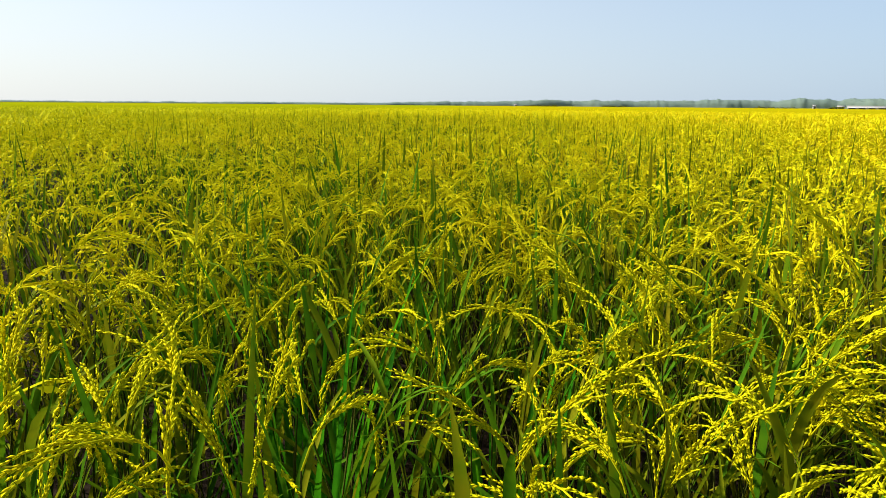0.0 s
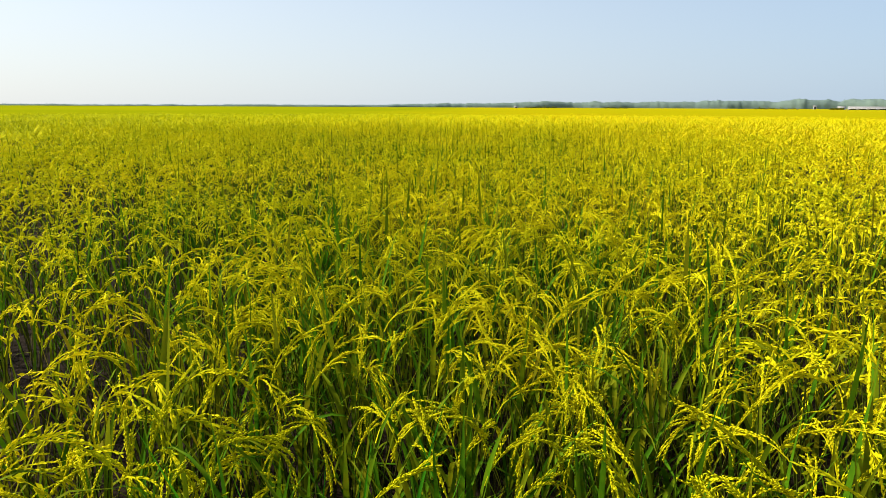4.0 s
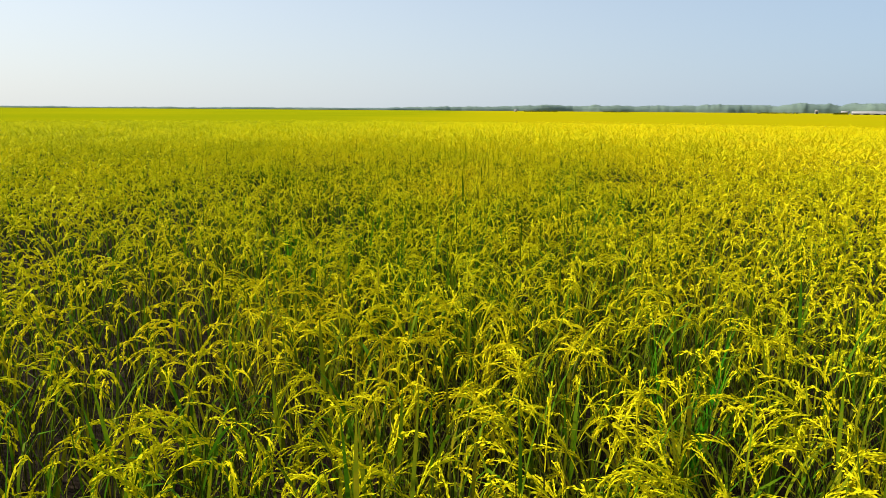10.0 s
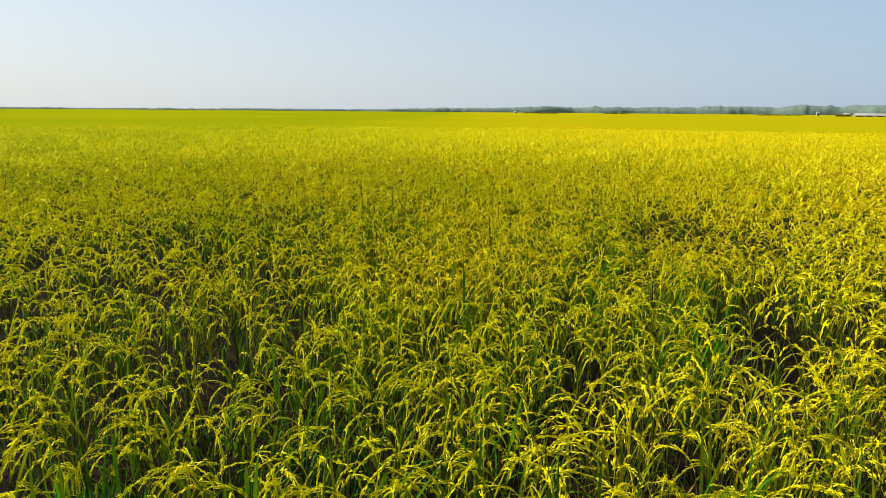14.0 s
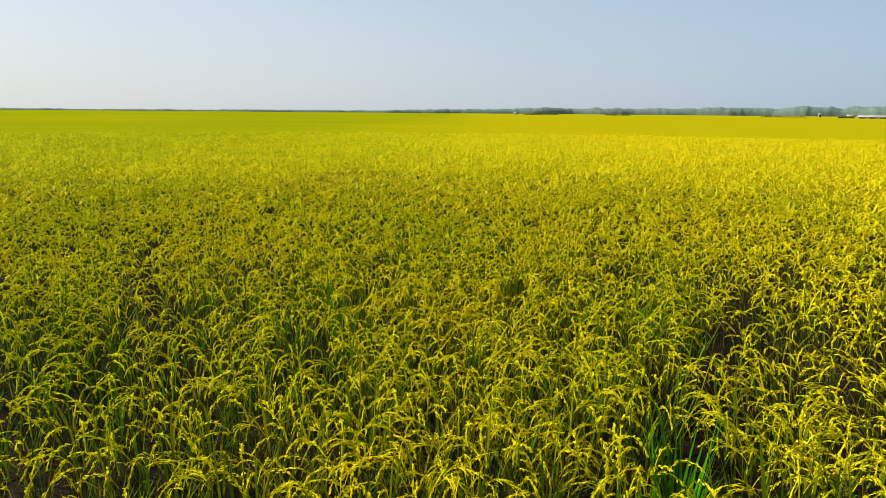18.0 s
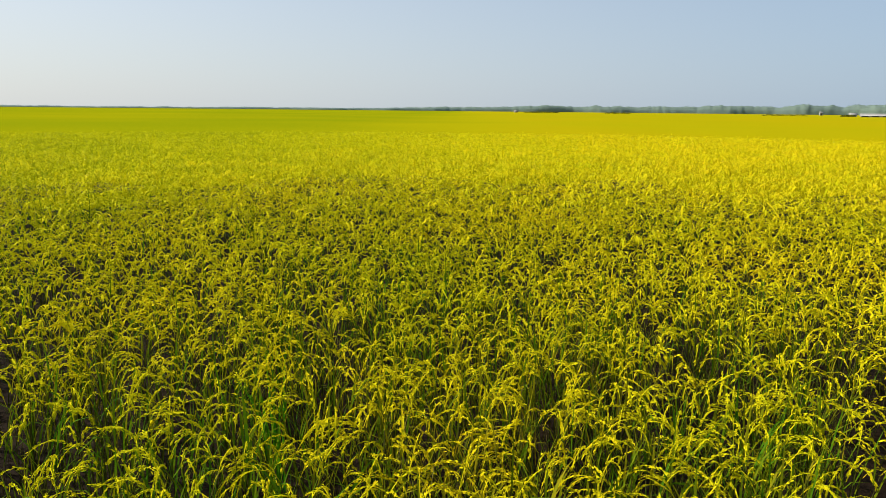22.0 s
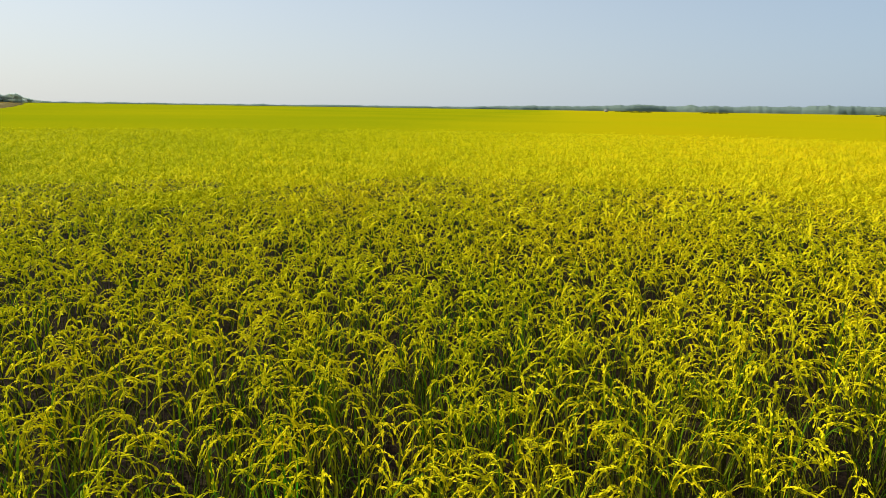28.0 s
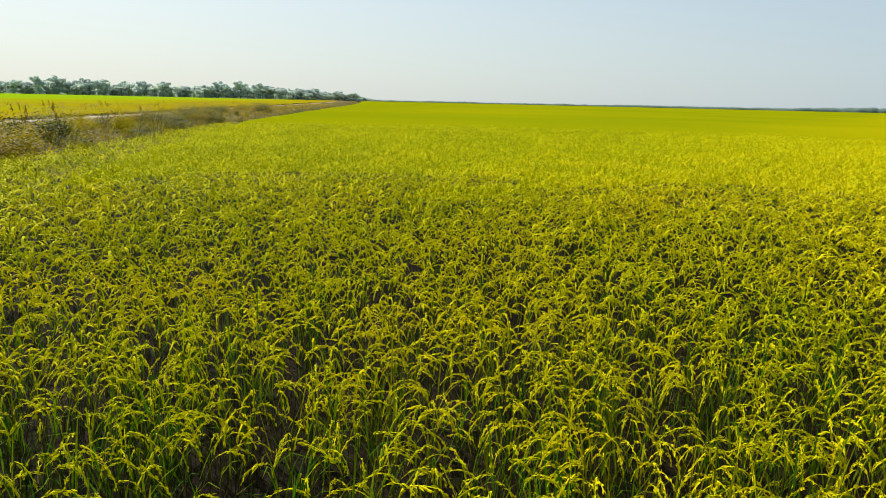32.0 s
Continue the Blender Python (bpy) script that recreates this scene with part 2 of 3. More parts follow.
def kernels(at, along, length, radius, rng, solid):
    """Rice grains at the given points: slim spindles, or flat diamonds for plants that stay farther off."""
    n = len(at)
    along = along / (np.linalg.norm(along, axis=1, keepdims=True) + 1e-9)
    u = np.cross(along, rng.normal(size=(n, 3)))
    u /= np.linalg.norm(u, axis=1, keepdims=True) + 1e-9
    w = np.cross(along, u)
    i = np.arange(n)[:, None]
    if solid:
        mid = at + along * length * 0.5
        ring = [mid + radius * (math.cos(a) * u + math.sin(a) * w) for a in (0, 2.094, 4.189)]
        v = np.stack([at, *ring, at + along * length], 1).reshape(-1, 3)
        f = np.concatenate([i * 5 + q for q in ((0, 2, 1), (0, 3, 2), (0, 1, 3), (4, 1, 2), (4, 2, 3), (4, 3, 1))])
    else:
        mid = at + along * length * 0.45
        v = np.stack([at, mid + u * radius, at + along * length, mid - u * radius], 1).reshape(-1, 3)
        f = np.concatenate([i * 4 + q for q in ((0, 1, 2), (0, 2, 3))])
    return v, f


# ---- rice plant ----
def arc(start, azimuth, length, lift0, lift1, n, bend=1.5):
    """Points of a stem or blade that leaves start at lift0 degrees above level and ends at lift1."""
    s = np.linspace(0, 1, n)
    lift = np.radians(lift0 + (lift1 - lift0) * s**bend)
    step = np.stack([np.cos(lift) * math.cos(azimuth), np.cos(lift) * math.sin(azimuth), np.sin(lift)], 1) * length / (n - 1)
    return np.asarray(start, float) + np.concatenate([np.zeros((1, 3)), np.cumsum((step[1:] + step[:-1]) / 2, 0)])


def panicle(start, azimuth, lift, rng, lod):
    """The drooping seed head: a bent stalk with short side branches that lie close to it, full of grains."""
    L, end = rng.uniform(0.22, 0.32), rng.uniform(-96, -55) if rng.random() < 0.88 else rng.uniform(-10, 55)
    n = {0: 10, 1: 8, 2: 7, 3: 5, 4: 4}[lod]
    main = arc(start, azimuth, L, lift, end, n, 0.9)
    side = np.array((-math.sin(azimuth), math.cos(azimuth), 0))
    if lod == 4:
        return strip(main, side, np.array((0.006, 0.015, 0.020, 0.008)))
    along = np.gradient(main, axis=0)
    along /= np.linalg.norm(along, axis=1, keepdims=True)
    if lod >= 2:
        # bunches of grains close round the stalk
        count = {2: 32, 3: 12}[lod]
        s = np.sort(rng.uniform(0.12, 0.95, count)) * (n - 1)
        at, way = (np.stack([np.interp(s, range(n), p[:, c]) for c in range(3)], 1) for p in (main, along))
        way = way + rng.normal(0, 0.22, (count, 3)) + (0, 0, -0.22)
        wide = np.sin(s / (n - 1) * 3.0)[:, None]
        at = at + rng.normal(0, 0.0045 if lod == 2 else 0.004, (count, 3)) * wide
        size = (0.025, 0.0040) if lod == 2 else (0.042, 0.0080)
        spine = strip(main, side, np.linspace(0.003, 0.005, n) if lod == 2 else np.array((0.004, 0.008, 0.011, 0.009, 0.004)))
        return joined([spine, kernels(at, way, size[0] * rng.uniform(0.7, 1.2, (count, 1)), size[1], rng, False)])
    pieces = [tube(main, np.linspace(0.0019, 0.001, n))]
    count = 11 if lod == 0 else 9
    for k in range(count):
        s = 0.10 + 0.86 * (k + rng.uniform(0, 0.8)) / count
        at = np.array([np.interp(s * (n - 1), range(n), main[:, c]) for c in range(3)])
        turn = azimuth + rng.normal(0, 0.26)
        here = lift + (end - lift) * s**0.9
        bl = rng.uniform(0.055, 0.095) * (1.15 - 0.45 * s)
        g = max(5, int(bl / (0.0044 if lod == 0 else 0.0062)))
        b = arc(at, turn, bl, min(here + rng.uniform(-6, 20), 84), max(here - rng.uniform(18, 50), -96), g)
        way = np.gradient(b, axis=0)
        way /= np.linalg.norm(way, axis=1, keepdims=True)
        across = np.cross(way[g // 2], rng.normal(size=3))
        across /= np.linalg.norm(across)
        pieces.append(strip(b[::2], across, np.full(len(b[::2]), 0.0042)))
        flip = np.where(np.arange(g) % 2 == 0, 0.28, -0.28)[:, None]
        splay = way + across * flip + rng.normal(0, 0.12, (g, 3))
        pieces.append(kernels(b, splay, *((0.0110, 0.0020) if lod == 0 else (0.0140, 0.0026)), rng, lod == 0))
    return joined(pieces) if lod else (joined([pieces[0], *pieces[1::2]]), joined(pieces[2::2]))


def rice_parts(rng, lod):
    """The stems, leaves and seed heads of one hill of rice, as (kind, corners, triangles)."""
    out = []
    for k in range({0: 6, 1: 6, 2: 6, 3: 4, 4: 4}[lod]):
        az = rng.uniform(0, 2 * math.pi)
        foot = np.array((math.cos(az), math.sin(az), 0)) * rng.uniform(0.005, 0.04)
        H = rng.uniform(0.72, 0.92)
        culm = arc(foot, az, H, rng.uniform(82, 89), rng.uniform(66, 84), {0: 6, 1: 4, 2: 3, 3: 2, 4: 2}[lod])
        side = np.array((-math.sin(az), math.cos(az), 0))
        if lod < 2:
            out.append(("stem", *tube(culm, np.linspace(0.0028, 0.0016, len(culm)))))
        elif lod == 2 or (lod == 3 and k < 2):
            out.append(("stem", *strip(culm, side, np.full(len(culm), 0.0045))))
        if lod > 2 or k < {0: 2, 1: 3, 2: 5}[lod] or rng.random() < 0.3:
            head = panicle(culm[-1], az + rng.normal(0, 0.5), rng.uniform(56, 82), rng, lod)
            if lod == 0:
                out += [("panicle", *head[0]), ("seed_spray", *head[1])]
            else:
                out.append(("panicle", *head))
        leaves = (3 if rng.random() < 0.7 else 2) if lod < 2 else 2 if lod == 2 else 1 if k < 2 else 0
        for j in range(leaves):
            flag = j == 0
            s = rng.uniform(0.70, 0.90) if flag else rng.uniform(0.25, 0.70)
            at = np.array([np.interp(s, np.linspace(0, 1, len(culm)), culm[:, c]) for c in range(3)])
            turn = az + rng.normal(0, 0.9)
            length = rng.uniform(0.22, 0.36) if flag else rng.uniform(0.32, 0.50)
            first = rng.uniform(62, 86)
            last = rng.uniform(20, 80) if rng.random() < (0.6 if flag else 0.5) else rng.uniform(-60, 20)
            if lod < 3 and flag and rng.random() < (0.11 if lod < 2 else 0.05):
                length, first, last = rng.uniform(0.34, 0.45), rng.uniform(80, 88), rng.uniform(72, 86)
            n = {0: 8, 1: 6, 2: 4, 3: 3, 4: 2}[lod]
            line = arc(at, turn, length, first, last, n, 2.0)
            wide = rng.uniform(0.009, 0.017) if lod < 2 else rng.uniform(0.006, 0.013)
            u = np.linspace(0, 1, n)
            w = wide * np.clip(np.minimum(0.5 + 2.2 * u, (1.0 - u) * 2.2), 0.04, 1.0)
            across = np.array((-math.sin(turn), math.cos(turn), rng.normal(0, 0.35)))
            out.append(("leaf", *(folded(line, across, w, 0.35) if lod == 0 else strip(line, across, w))))
    return out


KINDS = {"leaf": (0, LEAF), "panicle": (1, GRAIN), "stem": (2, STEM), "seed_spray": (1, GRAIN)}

# ---- the plan of the field: camera stops (x, y, height over the crop, heading to the left) that set the detail of each spot ----
CAMERA_STOPS = ((0, 3, 0.31, 2), (0, 3.6, 0.58, 2), (-0.1, 5, 0.67, 2), (-0.2, 7, 0.83, 2), (-0.2, 8.5, 0.97, 2), (-0.2, 10, 1.13, 2), (-0.2, 12, 1.3, 2),
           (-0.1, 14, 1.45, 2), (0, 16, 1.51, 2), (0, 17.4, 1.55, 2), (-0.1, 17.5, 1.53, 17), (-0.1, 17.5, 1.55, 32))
BUND = np.array(((-46.0, -30.0), (-30.0, 5.0), (-20.5, 20.0), (-20.0, 26.7), (-25.7, 33.4), (-35.0, 44.4), (-53.3, 68.0), (-80.0, 101.0), (-150.0, 188.0), (-500.0, 620.0)))


CAMERA_STOPS = [tuple(np.array(a) + (np.array(b) - a) * k / 3) for a, b in zip(CAMERA_STOPS[:-1], CAMERA_STOPS[1:]) for k in range(3)] + [CAMERA_STOPS[-1]]


def off_bund(x, y):
    """Metres from the foot of the bund, positive on the side of the near field."""
    best, sign = np.full(np.shape(x), 1e9), np.ones(np.shape(x))
    for (ax, ay), (bx, by) in zip(BUND[:-1], BUND[1:]):
        dx, dy = bx - ax, by - ay
        s = np.clip(((x - ax) * dx + (y - ay) * dy) / (dx * dx + dy * dy), 0, 1)
        d = np.hypot(x - ax - s * dx, y - ay - s * dy)
        cross = dx * (y - ay) - dy * (x - ax)
        near = d < best
        best, sign = np.where(near, d, best), np.where(near, np.where(cross < 0, 1.0, -1.0), sign)
    return best * sign


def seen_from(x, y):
    """The least slant range from the camera stops that have a spot in view."""
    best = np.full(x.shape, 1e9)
    for sx, sy, h, left in CAMERA_STOPS:
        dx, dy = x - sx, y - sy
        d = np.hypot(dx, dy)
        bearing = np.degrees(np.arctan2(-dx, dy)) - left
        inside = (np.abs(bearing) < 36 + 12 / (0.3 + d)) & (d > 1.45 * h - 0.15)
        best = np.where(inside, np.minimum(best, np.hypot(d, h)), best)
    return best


def axis_gap(x, y):
    return np.hypot(x, y - np.clip(y, 3, 17.5)) * 0.8


rng = np.random.default_rng(11)
gx, gy = np.meshgrid(np.arange(-95, 95, 0.2), np.arange(-10, 100, 0.2))
hx = (gx + rng.normal(0, 0.05, gx.shape)).ravel()
hy = (gy + rng.normal(0, 0.05, gx.shape)).ravel()
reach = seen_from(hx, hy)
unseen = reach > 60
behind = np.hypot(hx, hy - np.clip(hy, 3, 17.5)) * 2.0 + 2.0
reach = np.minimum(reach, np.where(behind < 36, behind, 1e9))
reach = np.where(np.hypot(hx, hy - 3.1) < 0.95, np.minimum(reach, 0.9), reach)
keep = (reach < 50) & (np.hypot(hx, hy - 3.0) > 0.5) & (off_bund(hx, hy) > 0.5)
TUFTS = ((0.73, 10.5), (-0.98, 7.4), (0.67, 7.42), (-0.31, 4.2), (-0.27, 4.32), (0.08, 4.36), (1.00, 17.15), (1.12, 17.3), (-1.6, 13.1), (1.28, 15.25), (1.36, 15.5), (1.62, 16.35), (-1.24, 20.4), (0.02, 8.2))  # late green hills
for x, y in TUFTS:
    keep &= np.hypot(hx - x, hy - y) > 0.15
# bare spots: a pit in the crop and a trodden furrow
keep &= np.hypot((hx - 1.78) / 0.40, (hy - 15.45) / 0.92) > 1
FURROW = np.array(((0.95, 16.55), (1.45, 17.9), (1.82, 18.95), (2.75, 20.65), (3.35, 21.75)))
trod = np.full(hx.shape, 9.0)
for (ax, ay), (bx, by) in zip(FURROW[:-1], FURROW[1:]):
    f = np.clip(((hx - ax) * (bx - ax) + (hy - ay) * (by - ay)) / ((bx - ax) ** 2 + (by - ay) ** 2), 0, 1)
    trod = np.minimum(trod, np.hypot(hx - ax - f * (bx - ax), hy - ay - f * (by - ay)))
keep &= trod > np.interp(hy, (16.6, 17.6, 19.0, 20.5, 21.8), (0.15, 0.17, 0.19, 0.15, 0.08))
hx, hy, reach, behind, unseen = hx[keep], hy[keep], reach[keep], behind[keep], unseen[keep]
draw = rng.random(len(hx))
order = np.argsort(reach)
# each hill's level of detail follows its range from the camera's way
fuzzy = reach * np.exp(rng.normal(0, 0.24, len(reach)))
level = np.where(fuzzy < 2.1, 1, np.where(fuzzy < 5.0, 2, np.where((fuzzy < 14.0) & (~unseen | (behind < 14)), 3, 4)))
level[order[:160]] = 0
share = np.where(level == 4, np.where(unseen, np.clip(13.0 / reach, 0.35, 0.9), np.clip(12.0 / reach, 0.22, 0.9)), 1.0)
# thin patches; the west side of the planted stretch is thinned more to darken it
thin = np.array([noise.noise((x * 0.9, y * 0.9, 5)) for x, y in zip(hx, hy)])
share *= np.where(level > 3, 1.0, np.clip(0.97 + 0.35 * thin - 0.34 * np.clip((-0.6 - hx) / 1.2, 0, 1) * np.clip(4.0 - axis_gap(hx, hy), 0, 1), 0.35, 1.0))
lodged = np.hypot((hx - 2.35) / 0.8, (hy - 18.2) / 1.2) < 1.1
share = np.where(lodged, 1.0, share)
pick = draw < share
hx, hy, reach, level = hx[pick], hy[pick], reach[pick], level[pick]
swell = np.array([noise.noise((x * 0.35, y * 0.35, 0)) for x, y in zip(hx, hy)])
tall = 1.0 + 0.05 * swell + rng.normal(0, 0.03, len(hx))


def scatter(name, lod, count, label):
    """All hills of one level of detail as one mesh."""
    here = np.nonzero(level == lod)[0]
    made = np.random.default_rng(100 + lod)
    vs, fs, ms, base = [], [], [], 0
    for k in range(count):
        kinds = rice_parts(made, lod)
        v, f = joined([(p[1], p[2]) for p in kinds])
        m = np.concatenate([np.full(len(p[2]), KINDS[p[0]][0]) for p in kinds])
        mine = here[k::count]
        if not len(mine):
            continue
        turn = made.uniform(0, 2 * math.pi, len(mine))
        c, s, z = np.cos(turn)[:, None], np.sin(turn)[:, None], tall[mine][:, None]
        wide = 1.0 + (0.6 if lod == 4 else 0.0)
        x, y = v[None, :, 0] * wide, v[None, :, 1] * wide
        tilt = made.normal(0, 0.05, (2, len(mine)))[:, :, None]
        flat = np.clip(1.25 - np.hypot((hx[mine] - 2.35) / 0.8, (hy[mine] - 18.2) / 1.2), 0, 0.5)[:, None]  # leaning into the furrow
        tilt = tilt + np.stack([-0.65 * flat, -0.35 * flat])
        z = z * (1 - 0.2 * flat)
        up = v[None, :, 2] * z
        out = np.stack([x * c - y * s + hx[mine][:, None] + tilt[0] * up, x * s + y * c + hy[mine][:, None] + tilt[1] * up, up + 0 * x], -1)
        vs.append(out.reshape(-1, 3))
        fs.append((f[None] + (base + np.arange(len(mine)) * len(v))[:, None, None]).reshape(-1, 3))
        ms.append(np.tile(m, len(mine)))
        base += len(mine) * len(v)
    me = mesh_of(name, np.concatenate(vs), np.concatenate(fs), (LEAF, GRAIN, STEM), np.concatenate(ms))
    print(name, len(here), len(me.polygons))
    return tagged(new(name, me), label, "rice", kind="stuff")


# ---- ground and far crop ----
def polar_sheet(name, cx, cy, radii, steps, height, mat, drop=None, smooth=True):
    ang = np.arange(steps) * 2 * math.pi / steps
    R, A = np.meshgrid(radii, ang, indexing="ij")
    X, Y = cx + R * np.cos(A), cy + R * np.sin(A)
    Z = height(X, Y)
    v = np.stack([X, Y, Z], -1).reshape(-1, 3)
    i, j = np.meshgrid(np.arange(len(radii) - 1), np.arange(steps), indexing="ij")
    a, b = i * steps + j, i * steps + (j + 1) % steps
    f = np.concatenate([np.stack([a, a + steps, b + steps], -1).reshape(-1, 3), np.stack([a, b + steps, b], -1).reshape(-1, 3)])
    if drop is not None:
        mid = v[f].mean(1)
        f = f[~drop(mid[:, 0], mid[:, 1])]
    return new(name, mesh_of(name, v, f, (mat,), smooth=smooth))


def ground_height(x, y):
    bumps = np.array([noise.noise((p * 0.7, q * 0.7, 3)) for p, q in zip(x.ravel(), y.ravel())]).reshape(x.shape)
    return 0.02 * bumps


near_r = np.concatenate([np.arange(0, 60, 0.8), np.geomspace(60, 4600, 60)])
ground = tagged(polar_sheet("ground", -8, 14, near_r, 120, ground_height, SOIL), "brown soil of the paddy field, darkened for the shade between hills", "ground", kind="structure")


def axis_distance(x, y):
    """Metres from the middle line of the planted stretch."""
    return np.hypot(x, y - np.clip(y, 3, 17.5))


def crop_height(x, y):
    wave = np.array([noise.noise((p * 0.15, q * 0.15, 7)) for p, q in zip(x.ravel(), y.ravel())]).reshape(x.shape)
    d = axis_distance(x, y)
    past = d - np.interp(y, (10, 20), (15, 25)) + 9.0 * wave
    h = np.interp(past, (-4, 0, 8, 18, 30, 44), (-0.15, 0.02, 0.30, 0.72, 0.90, 0.97)) + 0.05 * wave
    s = np.clip((off_bund(x, y) - 0.1) / np.maximum(0.8, 0.018 * d), 0, 1)
    return (h + 0.15) * s * s * (3 - 2 * s) - 0.15


def far_sheet(name, height, mat, radii, drop):
    """A sheet in rings round the planted stretch."""
    turn = np.linspace(0, math.pi, 420)
    ring = [(0, 17.5, math.cos(a), math.sin(a)) for a in turn] + [(0, y, -1, 0) for y in np.linspace(17, 3.5, 28)] + [(0, 3, -math.cos(a), -math.sin(a)) for a in turn[::6]] + [(0, y, 1, 0) for y in np.linspace(3.5, 17, 28)]
    P = np.array(ring, float)
    X = P[None, :, 0] + radii[:, None] * P[None, :, 2]
    Y = P[None, :, 1] + radii[:, None] * P[None, :, 3]
    v = np.stack([X, Y, height(X, Y)], -1).reshape(-1, 3)
    steps = len(P)
    i, j = np.meshgrid(np.arange(len(radii) - 1), np.arange(steps), indexing="ij")
    a, b = i * steps + j, i * steps + (j + 1) % steps
    f = np.concatenate([np.stack([a, a + steps, b + steps], -1).reshape(-1, 3), np.stack([a, b + steps, b], -1).reshape(-1, 3)])
    mid = v[f].mean(1)
    f = f[~drop(mid[:, 0], mid[:, 1])]
    return new(name, mesh_of(name, v, f, (mat,), smooth=True))


ring_r = np.concatenate([np.arange(13.0, 60, 0.9), np.geomspace(60, 4600, 150)])
far_r = np.concatenate([np.arange(4, 100, 1.2), np.geomspace(100, 4600, 50)])
tagged(far_sheet("far_crop", crop_height, CANOPY, ring_r, lambda x, y: off_bund(x, y) < -1.5), "dense ripe yellow rice reaching the horizon", "rice field", kind="stuff")


def outside(x, y, a, b):
    n = -off_bund(x, y)
    return (n < a) | (n > b)


def field_height(x, y):
    wave = np.array([noise.noise((p * 0.3, q * 0.3, 2)) for p, q in zip(x.ravel(), y.ravel())]).reshape(x.shape)
    return 0.86 + 0.12 * wave


tagged(polar_sheet("green_crop", 0, 12, far_r, 360, field_height, GREENFIELD, lambda x, y: outside(x, y, 14.0, 9e9)), "young rice turning from yellow to light green beyond the bund", "rice field", kind="stuff")


# ---- bund with a dirt path, weeds and stalks ----
def along_bund(step0, grow):
    """Points down the bund's foot with the way across it, closer together where it is near."""
    out = []
    for (ax, ay), (bx, by) in zip(BUND[:-1], BUND[1:]):
        L, d = math.hypot(bx - ax, by - ay), 0.0
        while d < L:
            x, y = ax + (bx - ax) * d / L, ay + (by - ay) * d / L
            out.append((x, y))
            d += max(step0, grow * math.hypot(x, y - 17))
    pts = np.array(out + [BUND[-1]])
    for k in range(12):
        pts[1:-1] = (pts[:-2] + 2 * pts[1:-1] + pts[2:]) / 4
    t = np.gradient(pts, axis=0)
    t /= np.linalg.norm(t, axis=1, keepdims=True)
    return pts, np.stack([-t[:, 1], t[:, 0]], 1)


def ribbon(name, across, heights, mat, rough):
    pts, nrm = along_bund(0.5, 0.02)
    X = pts[:, None, 0] + nrm[:, None, 0] * across[None]
    Y = pts[:, None, 1] + nrm[:, None, 1] * across[None]
    wob = np.array([noise.noise((p * 0.5, q * 0.5, 9)) for p, q in zip(X.ravel(), Y.ravel())]).reshape(X.shape)
    Z = heights[None] * (1 + 0.25 * rough * wob) + 0.06 * rough * wob
    v = np.stack([X, Y, Z], -1).reshape(-1, 3)
    m = len(across)
    i, j = np.meshgrid(np.arange(len(pts) - 1), np.arange(m - 1), indexing="ij")
    a = i * m + j
    f = np.concatenate([np.stack([a, a + m, a + m + 1], -1).reshape(-1, 3), np.stack([a, a + m + 1, a + 1], -1).reshape(-1, 3)])
    return new(name, mesh_of(name, v, f, (mat,), smooth=True))


bund_x = np.concatenate([np.arange(-0.4, 10.0, 0.45), np.array((10.0, 10.3, 12.3, 12.6, 13.3, 14.2, 15.0))])
bund_z = np.interp(bund_x, (-0.4, 0.0, 1.0, 2.6, 6.0, 9.6, 10.0, 12.5, 13.2, 15.0), (-0.06, 0.05, 0.25, 0.68, 0.78, 0.74, 0.62, 0.62, 0.75, -0.1))
tagged(ribbon("bund", bund_x, bund_z, BANK, 1.0), "raised earth bund overgrown with dry grass", "bund", kind="structure")
tagged(ribbon("dirt_path", np.array((10.0, 10.05, 11.1, 12.45, 12.5)), np.array((0.55, 0.76, 0.79, 0.76, 0.55)), DIRT, 0.15), "pale dirt path running along the bund", "path", kind="structure")


def tuft(rng, blades, height, spread, droop=60):
    out = []
    for k in range(blades):
        az = rng.uniform(0, 2 * math.pi)
        foot = np.array((math.cos(az), math.sin(az), 0)) * rng.uniform(0, spread)
        line = arc(foot, az, height * rng.uniform(0.6, 1.1), rng.uniform(55, 88), rng.uniform(-75, 60), 4, 1.3)
        out.append(strip(line, np.array((-math.sin(az), math.cos(az), rng.normal(0, 0.3))), np.array((0.011, 0.016, 0.013, 0.003))))
    return joined(out)


brng = np.random.default_rng(21)
bpts, bnrm = along_bund(0.35, 0.012)
vs, fs, ms, base = [], [], [], 0
for (x, y), nn in zip(bpts, bnrm):
    far = math.hypot(x, y - 17)
    if far > 220 or y < 16:
        continue
    for k in range(18):
        n = brng.uniform(0.2, 9.7) if brng.random() < 0.68 else 12.7 + 26 * brng.random() ** 1.5
        tall_here = 0.36 + 0.55 * noise.noise((x * 0.22, y * 0.22, n * 0.3)) + (0.2 if n < 3.5 else 0.0) + (0.7 if (6 < n < 9.7 or n > 12.7) and brng.random() < 0.07 else 0.0)
        v, f = tuft(brng, 12, max(0.25, tall_here) * brng.uniform(0.7, 1.3), 0.3)
        v = v * (1, 1, 1) * np.array((1 + far * 0.012, 1 + far * 0.012, 1.0)) + (x + nn[0] * n, y + nn[1] * n, float(np.interp(n, (*bund_x[:-2], 15.0, 40.0), (*bund_z[:-2], 0.72, 0.85))) - 0.04)
        vs.append(v)
        fs.append(f + base)
        # weeds grow at the foot; their dark share there also paints the bank's shadow
        ms.append(np.full(len(f), 0 if brng.random() < (0.2 if n < 1.3 else 0.5 if n < 3.5 else 0.8) else 1))
        base += len(v)
